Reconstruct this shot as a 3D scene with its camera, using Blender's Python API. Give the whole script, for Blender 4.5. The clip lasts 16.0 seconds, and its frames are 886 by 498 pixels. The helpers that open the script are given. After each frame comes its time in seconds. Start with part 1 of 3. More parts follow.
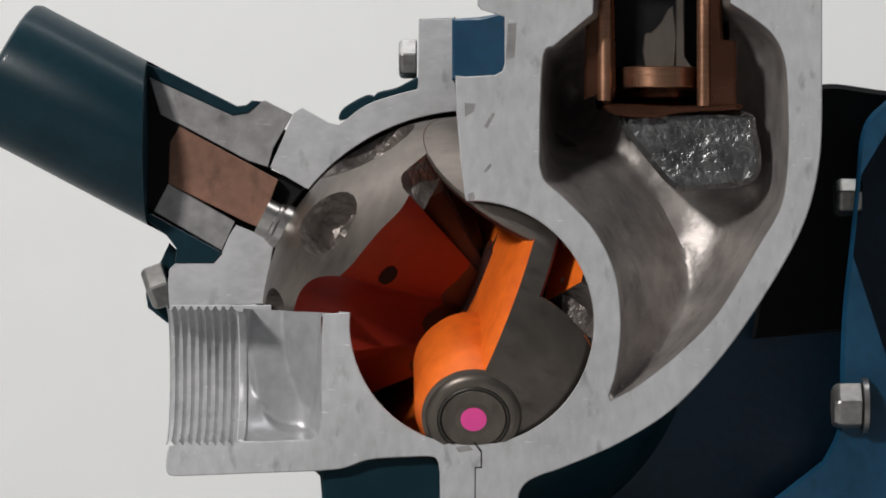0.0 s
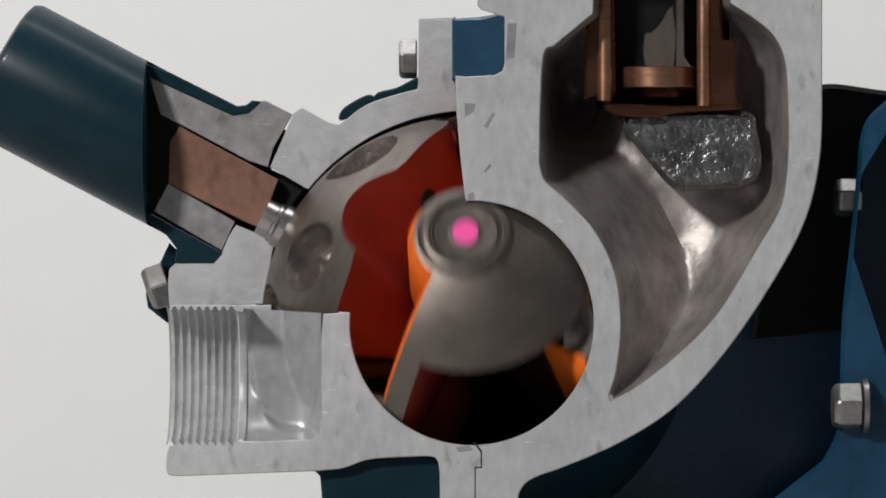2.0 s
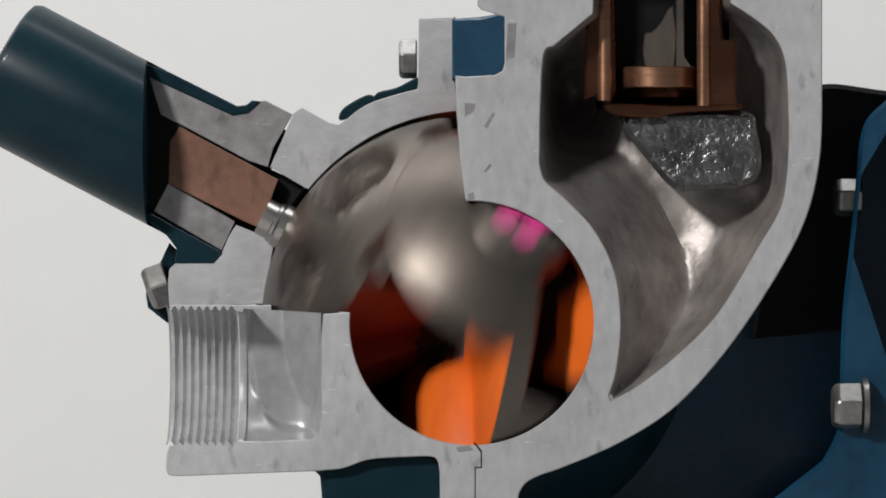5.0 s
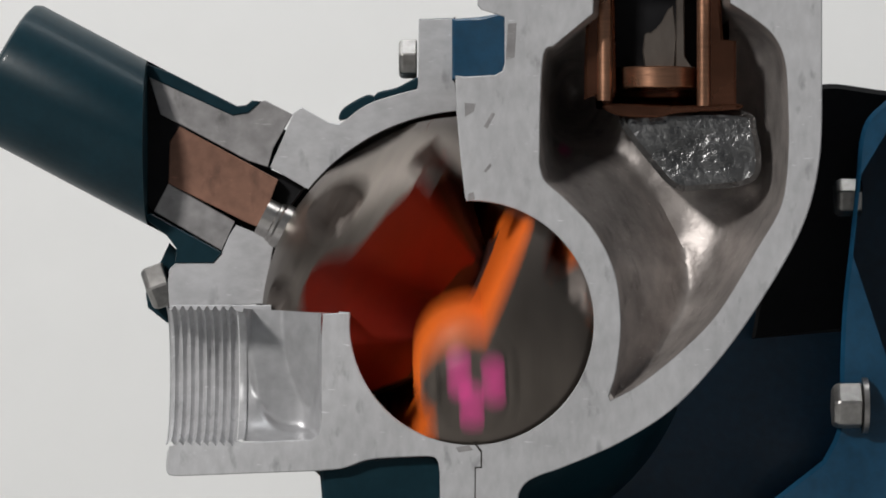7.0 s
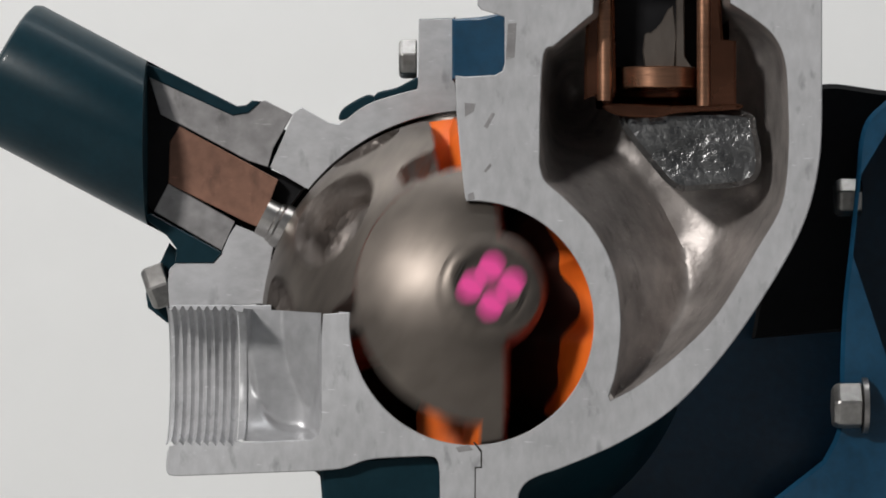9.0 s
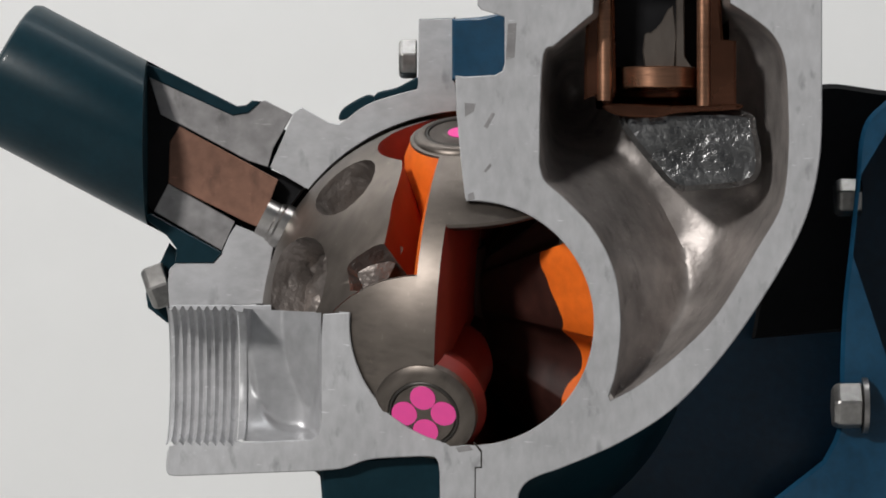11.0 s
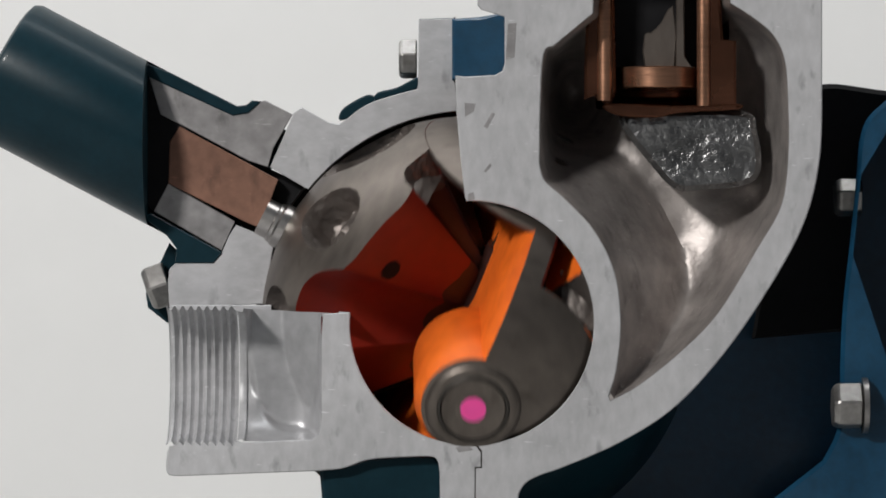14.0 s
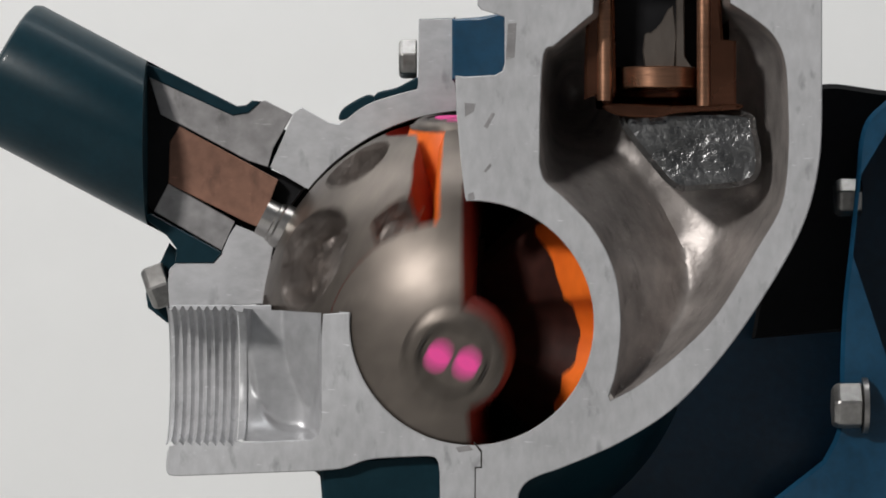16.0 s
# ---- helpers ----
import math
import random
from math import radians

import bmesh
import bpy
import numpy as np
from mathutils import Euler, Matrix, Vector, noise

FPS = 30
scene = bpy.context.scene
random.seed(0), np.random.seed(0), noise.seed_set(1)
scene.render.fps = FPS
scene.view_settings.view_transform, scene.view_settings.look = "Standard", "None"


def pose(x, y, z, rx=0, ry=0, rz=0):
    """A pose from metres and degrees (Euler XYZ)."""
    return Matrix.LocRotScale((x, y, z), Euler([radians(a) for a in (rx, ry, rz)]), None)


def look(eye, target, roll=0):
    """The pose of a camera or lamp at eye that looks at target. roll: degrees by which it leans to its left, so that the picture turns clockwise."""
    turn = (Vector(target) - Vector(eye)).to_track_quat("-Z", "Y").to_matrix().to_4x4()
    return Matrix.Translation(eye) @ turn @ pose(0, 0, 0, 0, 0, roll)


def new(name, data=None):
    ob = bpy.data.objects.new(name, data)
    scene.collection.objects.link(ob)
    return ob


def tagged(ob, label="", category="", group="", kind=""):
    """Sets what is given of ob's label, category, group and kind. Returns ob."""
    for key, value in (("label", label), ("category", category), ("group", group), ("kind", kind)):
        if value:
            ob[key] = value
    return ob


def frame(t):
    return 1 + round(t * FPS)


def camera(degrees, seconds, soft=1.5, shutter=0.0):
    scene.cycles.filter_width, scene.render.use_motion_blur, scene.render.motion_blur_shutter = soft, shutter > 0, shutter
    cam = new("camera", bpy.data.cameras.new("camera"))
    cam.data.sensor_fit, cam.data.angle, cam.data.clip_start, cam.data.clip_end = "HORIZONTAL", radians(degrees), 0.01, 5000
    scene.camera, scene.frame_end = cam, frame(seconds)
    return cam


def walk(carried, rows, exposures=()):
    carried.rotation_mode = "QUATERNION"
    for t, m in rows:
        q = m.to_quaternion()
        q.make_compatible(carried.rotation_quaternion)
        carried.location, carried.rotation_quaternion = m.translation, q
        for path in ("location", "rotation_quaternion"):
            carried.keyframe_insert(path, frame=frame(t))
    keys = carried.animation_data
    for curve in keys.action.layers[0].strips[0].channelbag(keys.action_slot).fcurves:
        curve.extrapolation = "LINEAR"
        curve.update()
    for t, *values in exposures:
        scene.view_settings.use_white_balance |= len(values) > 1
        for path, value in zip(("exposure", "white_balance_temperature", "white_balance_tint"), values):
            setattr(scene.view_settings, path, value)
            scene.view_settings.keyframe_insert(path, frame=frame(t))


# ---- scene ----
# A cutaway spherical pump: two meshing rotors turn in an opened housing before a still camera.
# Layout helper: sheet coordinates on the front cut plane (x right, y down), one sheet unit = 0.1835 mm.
UNIT = 0.0001835
REACH = 7459.0
LIFT = 0.30
TILT, RISE = 27.5, -2.5
BALL_X, BALL_Y, BALL_DEPTH, BALL_R = 829.0, 572.0, 326.0, 382.0
BORE_X, BORE_Y = 835.0, 572.0


def at(x, y, d=0.0):
    k = (REACH + d) / REACH
    return Vector(((x - 784) * k * UNIT, d * UNIT, (441 - y) * k * UNIT + LIFT))


cam = camera(12.0, 16.0, soft=1.8, shutter=0.45)
EYE = pose(0, -REACH * UNIT, LIFT, 90, 0, 0)
walk(cam, [(0.0, EYE), (16.0, EYE)])

# ---- light ----
world = bpy.data.worlds.new("hall")
scene.world = world
world.use_nodes = True
world.node_tree.nodes["Background"].inputs[0].default_value = (0.82, 0.9, 1.0, 1)
world.node_tree.nodes["Background"].inputs[1].default_value = 0.085


def lamp(name, place, aim, size, watts, colour):
    data = bpy.data.lights.new(name, "AREA")
    data.shape, data.size, data.size_y, data.energy, data.color = "RECTANGLE", size[0], size[1], watts, colour
    ob = new(name, data)
    ob.matrix_world = look(place, aim)
    return ob


BALL = at(BALL_X, BALL_Y, BALL_DEPTH)
lamp("spot_light", BALL + Vector((-1.0, -1.65, 1.0)), BALL, (0.24, 0.24), 32.5, (1.0, 0.975, 0.95))
lamp("wall_light", Vector((-0.1, 0.10, 1.15)), Vector((0, 0.45, 0.3)), (1.6, 0.15), 5.6, (0.98, 0.99, 1.0))
scene.view_settings.exposure = 0.0


# ---- materials ----
def material(name, base, rough=0.5, metal=0.0, grain=60.0, vary=0.25, blotch=9.0, bump=0.12, coat=0.0, spots=0.0, streak=None, tint=None, relief=0.0006, scuff=0.0, shine=0.5):
    m = bpy.data.materials.new(name)
    m.use_nodes = True
    nt = m.node_tree
    b = nt.nodes["Principled BSDF"]
    co = nt.nodes.new("ShaderNodeTexCoord")
    mp = nt.nodes.new("ShaderNodeMapping")
    if streak:
        mp.inputs["Scale"].default_value = streak
    nt.links.new(co.outputs["Object"], mp.inputs[0])
    fine, wide = nt.nodes.new("ShaderNodeTexNoise"), nt.nodes.new("ShaderNodeTexNoise")
    fine.inputs["Scale"].default_value, fine.inputs["Detail"].default_value = grain / 0.1, 6
    wide.inputs["Scale"].default_value, wide.inputs["Detail"].default_value = blotch / 0.1, 4
    nt.links.new(mp.outputs[0], fine.inputs[0])
    nt.links.new(co.outputs["Object"], wide.inputs[0])
    mix = nt.nodes.new("ShaderNodeMath")
    mix.operation = "MULTIPLY_ADD"
    nt.links.new(fine.outputs[0], mix.inputs[0])
    mix.inputs[1].default_value = 0.5
    half = nt.nodes.new("ShaderNodeMath")
    half.operation = "MULTIPLY"
    half.inputs[1].default_value = 0.5
    nt.links.new(wide.outputs[0], half.inputs[0])
    nt.links.new(half.outputs[0], mix.inputs[2])
    ramp = nt.nodes.new("ShaderNodeValToRGB")
    second = tint or base
    ramp.color_ramp.elements[0].position, ramp.color_ramp.elements[1].position = 0.32, 0.68
    ramp.color_ramp.elements[0].color = (*[max(0, c * (1 - vary)) for c in second], 1)
    ramp.color_ramp.elements[1].color = (*[min(1, c * (1 + vary)) for c in base], 1)
    nt.links.new(mix.outputs[0], ramp.inputs[0])
    colour = ramp.outputs[0]
    b.inputs["Specular IOR Level"].default_value = shine
    if scuff:
        # sparse smudges and short bright scratches
        for scale, lo, hi, tone, stretch in ((16, 0.60, 0.72, 1 - scuff, (1.0, 1, 0.45)), (55, 0.66, 0.72, 1 + scuff * 0.9, (0.35, 1, 1.6))):
            sm, sn, sr, mx = nt.nodes.new("ShaderNodeMapping"), nt.nodes.new("ShaderNodeTexNoise"), nt.nodes.new("ShaderNodeMapRange"), nt.nodes.new("ShaderNodeMix")
            sm.inputs["Scale"].default_value, sm.inputs["Rotation"].default_value = stretch, (0, 0.6, 0)
            sn.inputs["Scale"].default_value, sn.inputs["Detail"].default_value = scale / 0.1, 5
            sr.inputs[1].default_value, sr.inputs[2].default_value, sr.inputs[3].default_value, sr.inputs[4].default_value = lo, hi, 1.0, tone
            mx.data_type, mx.blend_type = "RGBA", "MULTIPLY"
            mx.inputs[0].default_value = 1.0
            nt.links.new(co.outputs["Object"], sm.inputs[0])
            nt.links.new(sm.outputs[0], sn.inputs[0])
            nt.links.new(sn.outputs[0], sr.inputs[0])
            nt.links.new(colour, mx.inputs[6])
            nt.links.new(sr.outputs[0], mx.inputs[7])
            colour = mx.outputs[2]
    nt.links.new(colour, b.inputs["Base Color"])
    rr = nt.nodes.new("ShaderNodeMapRange")
    rr.inputs[3].default_value, rr.inputs[4].default_value = max(0.03, rough - 0.12), min(1, rough + 0.12)
    nt.links.new(wide.outputs[0], rr.inputs[0])
    nt.links.new(rr.outputs[0], b.inputs["Roughness"])
    b.inputs["Metallic"].default_value = metal
    b.inputs["Coat Weight"].default_value = coat
    b.inputs["Coat Roughness"].default_value = 0.12
    if bump:
        bp = nt.nodes.new("ShaderNodeBump")
        bp.inputs["Strength"].default_value, bp.inputs["Distance"].default_value = bump, relief
        nt.links.new(fine.outputs[0], bp.inputs["Height"])
        nt.links.new(bp.outputs[0], b.inputs["Normal"])
    return m


CUT = material("sanded_cut_metal", (0.45, 0.45, 0.46), 0.48, 0.12, 30, 0.19, 1.8, 0.14, streak=(1, 1, 0.5), scuff=0.42)
CUT_DEEP = material("milled_cut_metal", (0.44, 0.44, 0.45), 0.46, 0.15, 26, 0.2, 3, 0.12, streak=(0.6, 1, 1), scuff=0.3)
CARRIER = material("sawn_aluminium", (0.30, 0.29, 0.29), 0.42, 0.4, 20, 0.36, 3.5, 0.15, scuff=0.4)
CAST = material("bare_cast_iron", (0.40, 0.366, 0.348), 0.5, 0.68, 12, 0.36, 4, 0.8, scuff=0.35, relief=0.001)
ROUGH_CAST = material("pitted_casting", (0.17, 0.17, 0.17), 0.28, 0.85, 9, 0.5, 5, 1.0, relief=0.0035)
STEEL = material("worn_rotor_steel", (0.152, 0.130, 0.113), 0.42, 0.85, 14, 0.3, 1.6, 0.05, streak=(2, 0.8, 0.8), scuff=0.25)
POCKET = material("dark_foundry_skin", (0.19, 0.165, 0.15), 0.4, 0.6, 8, 0.6, 5, 1.0, relief=0.004)
SHINE = material("turned_steel", (0.46, 0.44, 0.42), 0.3, 1.0, 50, 0.15, 6, 0.05, streak=(8, 1, 1))
BOLT = material("dull_plated_steel", (0.30, 0.29, 0.28), 0.36, 0.9, 40, 0.3, 6, 0.15)
# near-black red: the shade deep between the rotors, put into the colour
INNER = material("shaded_inner_red", (0.036, 0.011, 0.008), 0.5, 0.0, 20, 0.4, 5, 0.1)
PORT = material("polished_port_metal", (0.43, 0.43, 0.44), 0.36, 0.4, 20, 0.2, 3, 0.12)
# valve bronze with a lighter base, so disc and ribs show their glints
GLINT_BRONZE = material("bronze_with_glint", (0.48, 0.25, 0.155), 0.3, 0.9, 30, 0.25, 5, 0.12, streak=(0.2, 1, 4))
DARK = material("oily_dark_steel", (0.05, 0.045, 0.04), 0.45, 0.5, 30, 0.4, 6, 0.1)
FLANGE_BLUE = material("bright_blue_enamel", (0.005, 0.045, 0.092), 0.34, 0.0, 30, 0.3, 4, 0.25, coat=0.25)
BLUE = material("blue_enamel", (0.005, 0.022, 0.031), 0.36, 0.0, 40, 0.2, 4, 0.05, coat=0.05, shine=0.13)
ORANGE = material("orange_paint", (0.90, 0.17, 0.012), 0.55, 0.0, 18, 0.12, 5, 0.12, tint=(0.8, 0.13, 0.01))
RED = material("red_paint", (0.20, 0.0115, 0.005), 0.55, 0.0, 18, 0.15, 5, 0.12)
PINK = material("pink_marker_paint", (0.90, 0.075, 0.36), 0.5, 0.0, 30, 0.05, 6, 0.03)
# the same valve bronze with the cage walls' shade put into the base colour
BRONZE = material("shaded_cast_bronze", (0.16, 0.068, 0.04), 0.24, 0.9, 30, 0.25, 5, 0.12, streak=(0.25, 1, 3))
BUSH = material("cut_bronze", (0.21, 0.105, 0.07), 0.5, 0.3, 30, 0.25, 3, 0.15, scuff=0.35)
WALL = material("matt_white_wall", (0.80, 0.80, 0.79), 0.9, 0.0, 3, 0.02, 0.4, 0.02)
BENCH = material("grey_bench_laminate", (0.45, 0.45, 0.44), 0.6, 0.0, 20, 0.08, 3, 0.03)
# black for the collar, and for sheets that imitate shade in hollows
BLACK = material("black_paint_and_shade", (0.008, 0.008, 0.009), 0.6, 0.0, 30, 0.3, 6, 0.1, shine=0.12)


# ---- mesh helpers ----
from mathutils.geometry import delaunay_2d_cdt


def inside(p, poly):
    hit, n = False, len(poly)
    for i in range(n):
        (x0, y0), (x1, y1) = poly[i], poly[i - 1]
        if (y0 > p[1]) != (y1 > p[1]) and p[0] < (x1 - x0) * (p[1] - y0) / (y1 - y0) + x0:
            hit = not hit
    return hit


def part(name, bm, mat, parent=None, label="", smooth=False):
    me = bpy.data.meshes.new(name)
    bmesh.ops.recalc_face_normals(bm, faces=bm.faces[:])
    bm.to_mesh(me)
    bm.free()
    for m in (mat if isinstance(mat, (list, tuple)) else (mat,)):
        me.materials.append(m)
    if smooth:
        me.shade_smooth()
        me.set_sharp_from_angle(angle=radians(38))
    ob = new(name, me)
    if parent is not None:
        ob.parent = parent
    if label:
        tagged(ob, label)
    return ob


def empty(name, m, label, category, group="", kind=""):
    ob = new(name)
    ob.matrix_world = m
    return tagged(ob, label, category, group, kind)


def spline(points, steps=6, closed=False):
    """A smooth line through a few control points."""
    out, n = [], len(points)
    for i in range(n if closed else n - 1):
        p = [points[(i + k) % n] if closed else points[min(max(i + k, 0), n - 1)] for k in (-1, 0, 1, 2)]
        for s in range(steps):
            t = s / steps
            out.append(tuple(0.5 * (2 * p[1][a] + (p[2][a] - p[0][a]) * t + (2 * p[0][a] - 5 * p[1][a] + 4 * p[2][a] - p[3][a]) * t * t
                                    + (3 * p[1][a] - p[0][a] - 3 * p[2][a] + p[3][a]) * t ** 3) for a in (0, 1)))
    if not closed:
        out.append(tuple(points[-1]))
    return out


def arc(cx, cy, r, a0, a1, n=24):
    return [(cx + r * math.cos(radians(a0 + (a1 - a0) * i / n)), cy + r * math.sin(radians(a0 + (a1 - a0) * i / n))) for i in range(n + 1)]


def slab(outline, d0, d1, back=None, bevel=2.0, mats=1):
    """A plate with a given outline, from depth d0 to d1, its front rim eased. back: the outline at the far side."""
    bm = bmesh.new()
    back = back or outline
    n = len(outline)
    cx, cy = sum(p[0] for p in outline) / n, sum(p[1] for p in outline) / n
    area = sum(outline[i][0] * outline[(i + 1) % n][1] - outline[(i + 1) % n][0] * outline[i][1] for i in range(n))
    sign = 1 if area > 0 else -1
    inner = []
    for i in range(n):
        (ax, ay), (bx, by), (qx, qy) = outline[i - 1], outline[i], outline[(i + 1) % n]
        tx, ty = qx - ax, qy - ay
        length = math.hypot(tx, ty) or 1
        inner.append((bx - sign * ty / length * bevel, by + sign * tx / length * bevel))
    rings = [[bm.verts.new(at(x, y, d)) for x, y in ring] for ring, d in ((inner, d0), (outline, d0 + bevel), (back, d1))]
    side = []
    for a, b in zip(rings, rings[1:]):
        for i in range(n):
            side.append(bm.faces.new((a[i], a[(i + 1) % n], b[(i + 1) % n], b[i])))
    for flat, ring in ((inner, rings[0]), (back, rings[2])):
        where = [Vector(p) for p in flat]
        tris = delaunay_2d_cdt(where, [(i, (i + 1) % n) for i in range(n)], [], 0, 1e-6)
        verts, origin = tris[0], tris[3]
        for t in tris[2]:
            c = sum((verts[i] for i in t), Vector((0, 0))) / 3
            ids = [origin[i][0] for i in t if origin[i]]
            if len(set(ids)) == 3 and inside(tuple(c), flat):
                f = bm.faces.new([ring[i] for i in ids])
                if mats > 1 and flat is back:
                    f.material_index = 1
    if mats > 1:
        for f in side[n:]:
            f.material_index = 1
    return bm


def lathe(profile, m, steps=40, a0=0.0, a1=360.0):
    """A turned solid: profile of (along, radius) in metres round the x axis of m."""
    bm = bmesh.new()
    full = abs(a1 - a0) >= 360
    rings = []
    for k in range(steps if full else steps + 1):
        a = radians(a0 + (a1 - a0) * k / steps)
        rings.append([bm.verts.new(m @ Vector((x, r * math.cos(a), r * math.sin(a)))) for x, r in profile])
    for k in range(steps):
        p, q = rings[k], rings[(k + 1) % len(rings)]
        for i in range(len(profile) - 1):
            bm.faces.new((p[i], p[i + 1], q[i + 1], q[i]))
    bmesh.ops.remove_doubles(bm, verts=bm.verts[:], dist=1e-6)
    return bm


def bolt_mesh(radius, height, m):
    """A hexagon head with a washer face and chamfered crown, along the x axis of m."""
    bm = bmesh.new()
    def ring(x, r, n=6, off=0.0):
        return [bm.verts.new(m @ Vector((x, r * math.cos(math.tau * (i + off) / n), r * math.sin(math.tau * (i + off) / n)))) for i in range(n)]
    rings = [ring(0, radius), ring(height * 0.82, radius), ring(height, radius * 0.86)]
    for a, b in zip(rings, rings[1:]):
        for i in range(6):
            bm.faces.new((a[i], a[(i + 1) % 6], b[(i + 1) % 6], b[i]))
    bm.faces.new(rings[-1])
    bm.faces.new(list(reversed(rings[0])))
    bmesh.ops.bevel(bm, geom=bm.edges[:], offset=radius * 0.06, segments=1, affect="EDGES")
    return bm


def axis_frame(p, q):
    """A frame at p whose x axis points to q."""
    x = (q - p).normalized()
    z = Vector((0, -1, 0)) if abs(x.y) < 0.9 else Vector((0, 0, 1))
    y = z.cross(x).normalized()
    z = x.cross(y)
    return Matrix((x, y, z)).transposed().to_4x4(), (q - p).length


def along(p, q):
    r, length = axis_frame(p, q)
    return Matrix.Translation(p) @ r, length


# ---- setting ----
bm = bmesh.new()
bmesh.ops.create_cube(bm, size=1, matrix=Matrix.Translation((0, 0.455, 0.9)) @ Matrix.Diagonal((5, 0.05, 2.4, 1)))
tagged(part("wall_back", bm, WALL), "plain matt white wall behind the pump", "wall", kind="structure")
bm = bmesh.new()
bmesh.ops.create_cube(bm, size=1, matrix=Matrix.Translation((0, -0.65, -0.02)) @ Matrix.Diagonal((5, 2.2, 0.04, 1)))
tagged(part("floor", bm, BENCH), "plain grey bench top under the pump", "floor", kind="structure")

# ---- the housing ----
pump = empty("pump_housing", Matrix.Identity(4), "cutaway pump housing with sanded faces and blue enamel outside", "pump")

hole = arc(BORE_X, BORE_Y, 216, -92.5, 185, 70)
hole_back = arc(BORE_X, BORE_Y, 236, -92.5, 185, 70)
pitch = 14.4
teeth = []
for i in range(8):
    x = 418 - i * pitch
    teeth += [(x, 780.0), (x - pitch * 0.5, 788.0)]
port_edge = [(617, 553), (572, 556), (568, 600), (568, 745), (564, 768), (552, 778), (430, 783)] + teeth + [(300, 790)]
left_foot = spline([(296, 800), (294, 830), (300, 841), (318, 843)], 4) + [(560, 834), (604, 830)] + spline([(620, 825), (652, 814), (700, 810), (760, 808), (774, 815), (778, 835)], 4) + [(780, 1010)]
volute_out = [(918, 1010)] + spline([(918, 875), (930, 856), (955, 842), (1000, 826), (1100, 782), (1200, 716), (1300, 602), (1390, 462), (1432, 370), (1451, 280), (1455, 200)], 6) + [(1455, -80)]
cavity = [(1292, -80)] + spline([(1292, 6), (1330, 30), (1368, 62), (1388, 105), (1394, 170), (1395, 270), (1383, 362), (1340, 440), (1272, 552), (1205, 622), (1130, 682), (1080, 709)], 5) \
    + spline([(1078, 702), (1092, 650), (1099, 570), (1088, 482), (1052, 408), (1000, 352), (966, 322), (957, 300)], 5) + spline([(955, 290), (956, 200), (962, 98), (980, 82)], 4) + [(1050, 24), (1052, -80)]
top_left = [(845, -80), (845, 10), (852, 18), (893, 30), (893, 112), (889, 126), (876, 133), (823, 136), (806, 134), (808, 200), (816, 290), (823, 348)]
front = hole + port_edge + left_foot + volute_out + cavity + top_left
front_back = hole_back + port_edge + left_foot + volute_out + cavity + top_left
part("cut_casting", slab(front, 0, 24, front_back, 2.0), CUT, pump, "sanded light grey cut face of the main casting", smooth=False)

B = BALL_DEPTH - 2
# the thick outer wall of the volute behind its cut face
part("volute_wall", slab(volute_out[6:] + cavity[:61], 26, 330, None, 1.5), BLUE, pump, "blue enamel volute wall")
# the discharge chamber behind the cut face, round the bulge of the ball housing
rim = cavity
segs = list(zip(rim, rim[1:]))
def rim_gap(x, y):
    best = 1e9
    for (x0, y0), (x1, y1) in segs:
        dx, dy = x1 - x0, y1 - y0
        t = min(1, max(0, ((x - x0) * dx + (y - y0) * dy) / (dx * dx + dy * dy + 1e-9)))
        best = min(best, math.hypot(x - x0 - t * dx, y - y0 - t * dy))
    return best
def chamber_depth(x, y):
    g = rim_gap(x, y)
    d = 240 * (1 - math.exp(-(g / 34) ** 0.95)) + 1
    q = math.hypot(x - BALL_X, y - BALL_Y)
    if q < 398:
        shell = BALL_DEPTH - math.sqrt(400 ** 2 - q * q)
        d = -30 * math.log(math.exp(-d / 30) + math.exp(-(shell + 12) / 30)) if shell > 0 else d
    d += 300 * math.exp(-((x - 1005) / 68) ** 2 - ((y - 165) / 80) ** 2) * min(1, g / 22)
    return max(0.5, d) + 3.5 * noise.noise(Vector((x, y, 0)) / 38) * min(1, g / 30)
spots = [Vector(p) for p in rim] + [Vector((x + (y // 8 % 2) * 4, y)) for x in range(950, 1400, 8) for y in range(-78, 712, 8) if inside((x + (y // 8 % 2) * 4, y), rim) and rim_gap(x + (y // 8 % 2) * 4, y) > 4]
res = delaunay_2d_cdt(spots, [(i, (i + 1) % len(rim)) for i in range(len(rim))], [], 0, 1e-5)
bm = bmesh.new()
vs = [bm.verts.new(at(p.x, p.y, 0.5 if res[3][i] and res[3][i][0] < len(rim) else chamber_depth(p.x, p.y))) for i, p in enumerate(res[0])]
for t in res[2]:
    c = sum((res[0][i] for i in t), Vector((0, 0))) / 3
    if inside(tuple(c), rim):
        bm.faces.new([vs[i] for i in t])
part("discharge_chamber", bm, CAST, pump, "hollow grey cast discharge chamber", smooth=True)
# threaded inlet port: half of a bore, its axis along x
def px(x):
    return at(x, 665, 0).x
prof = []
for i in range(9):
    x = 418 - i * pitch
    prof += [(px(x), 115 * UNIT), (px(x - pitch * 0.18), 116 * UNIT), (px(x - pitch * 0.5), 123 * UNIT), (px(x - pitch * 0.68), 122 * UNIT)]
frame_port = Matrix.Translation((0, 0, at(0, 665).z))
part("port_thread", lathe(prof, frame_port, 36, -90, 90), CUT_DEEP, pump, "machined internal pipe thread", smooth=True)
prof = [(px(419), 115 * UNIT), (px(426), 113 * UNIT), (px(432), 114 * UNIT)]
part("thread_relief", lathe(prof, frame_port, 36, -90, 90), CUT_DEEP, pump, smooth=True)
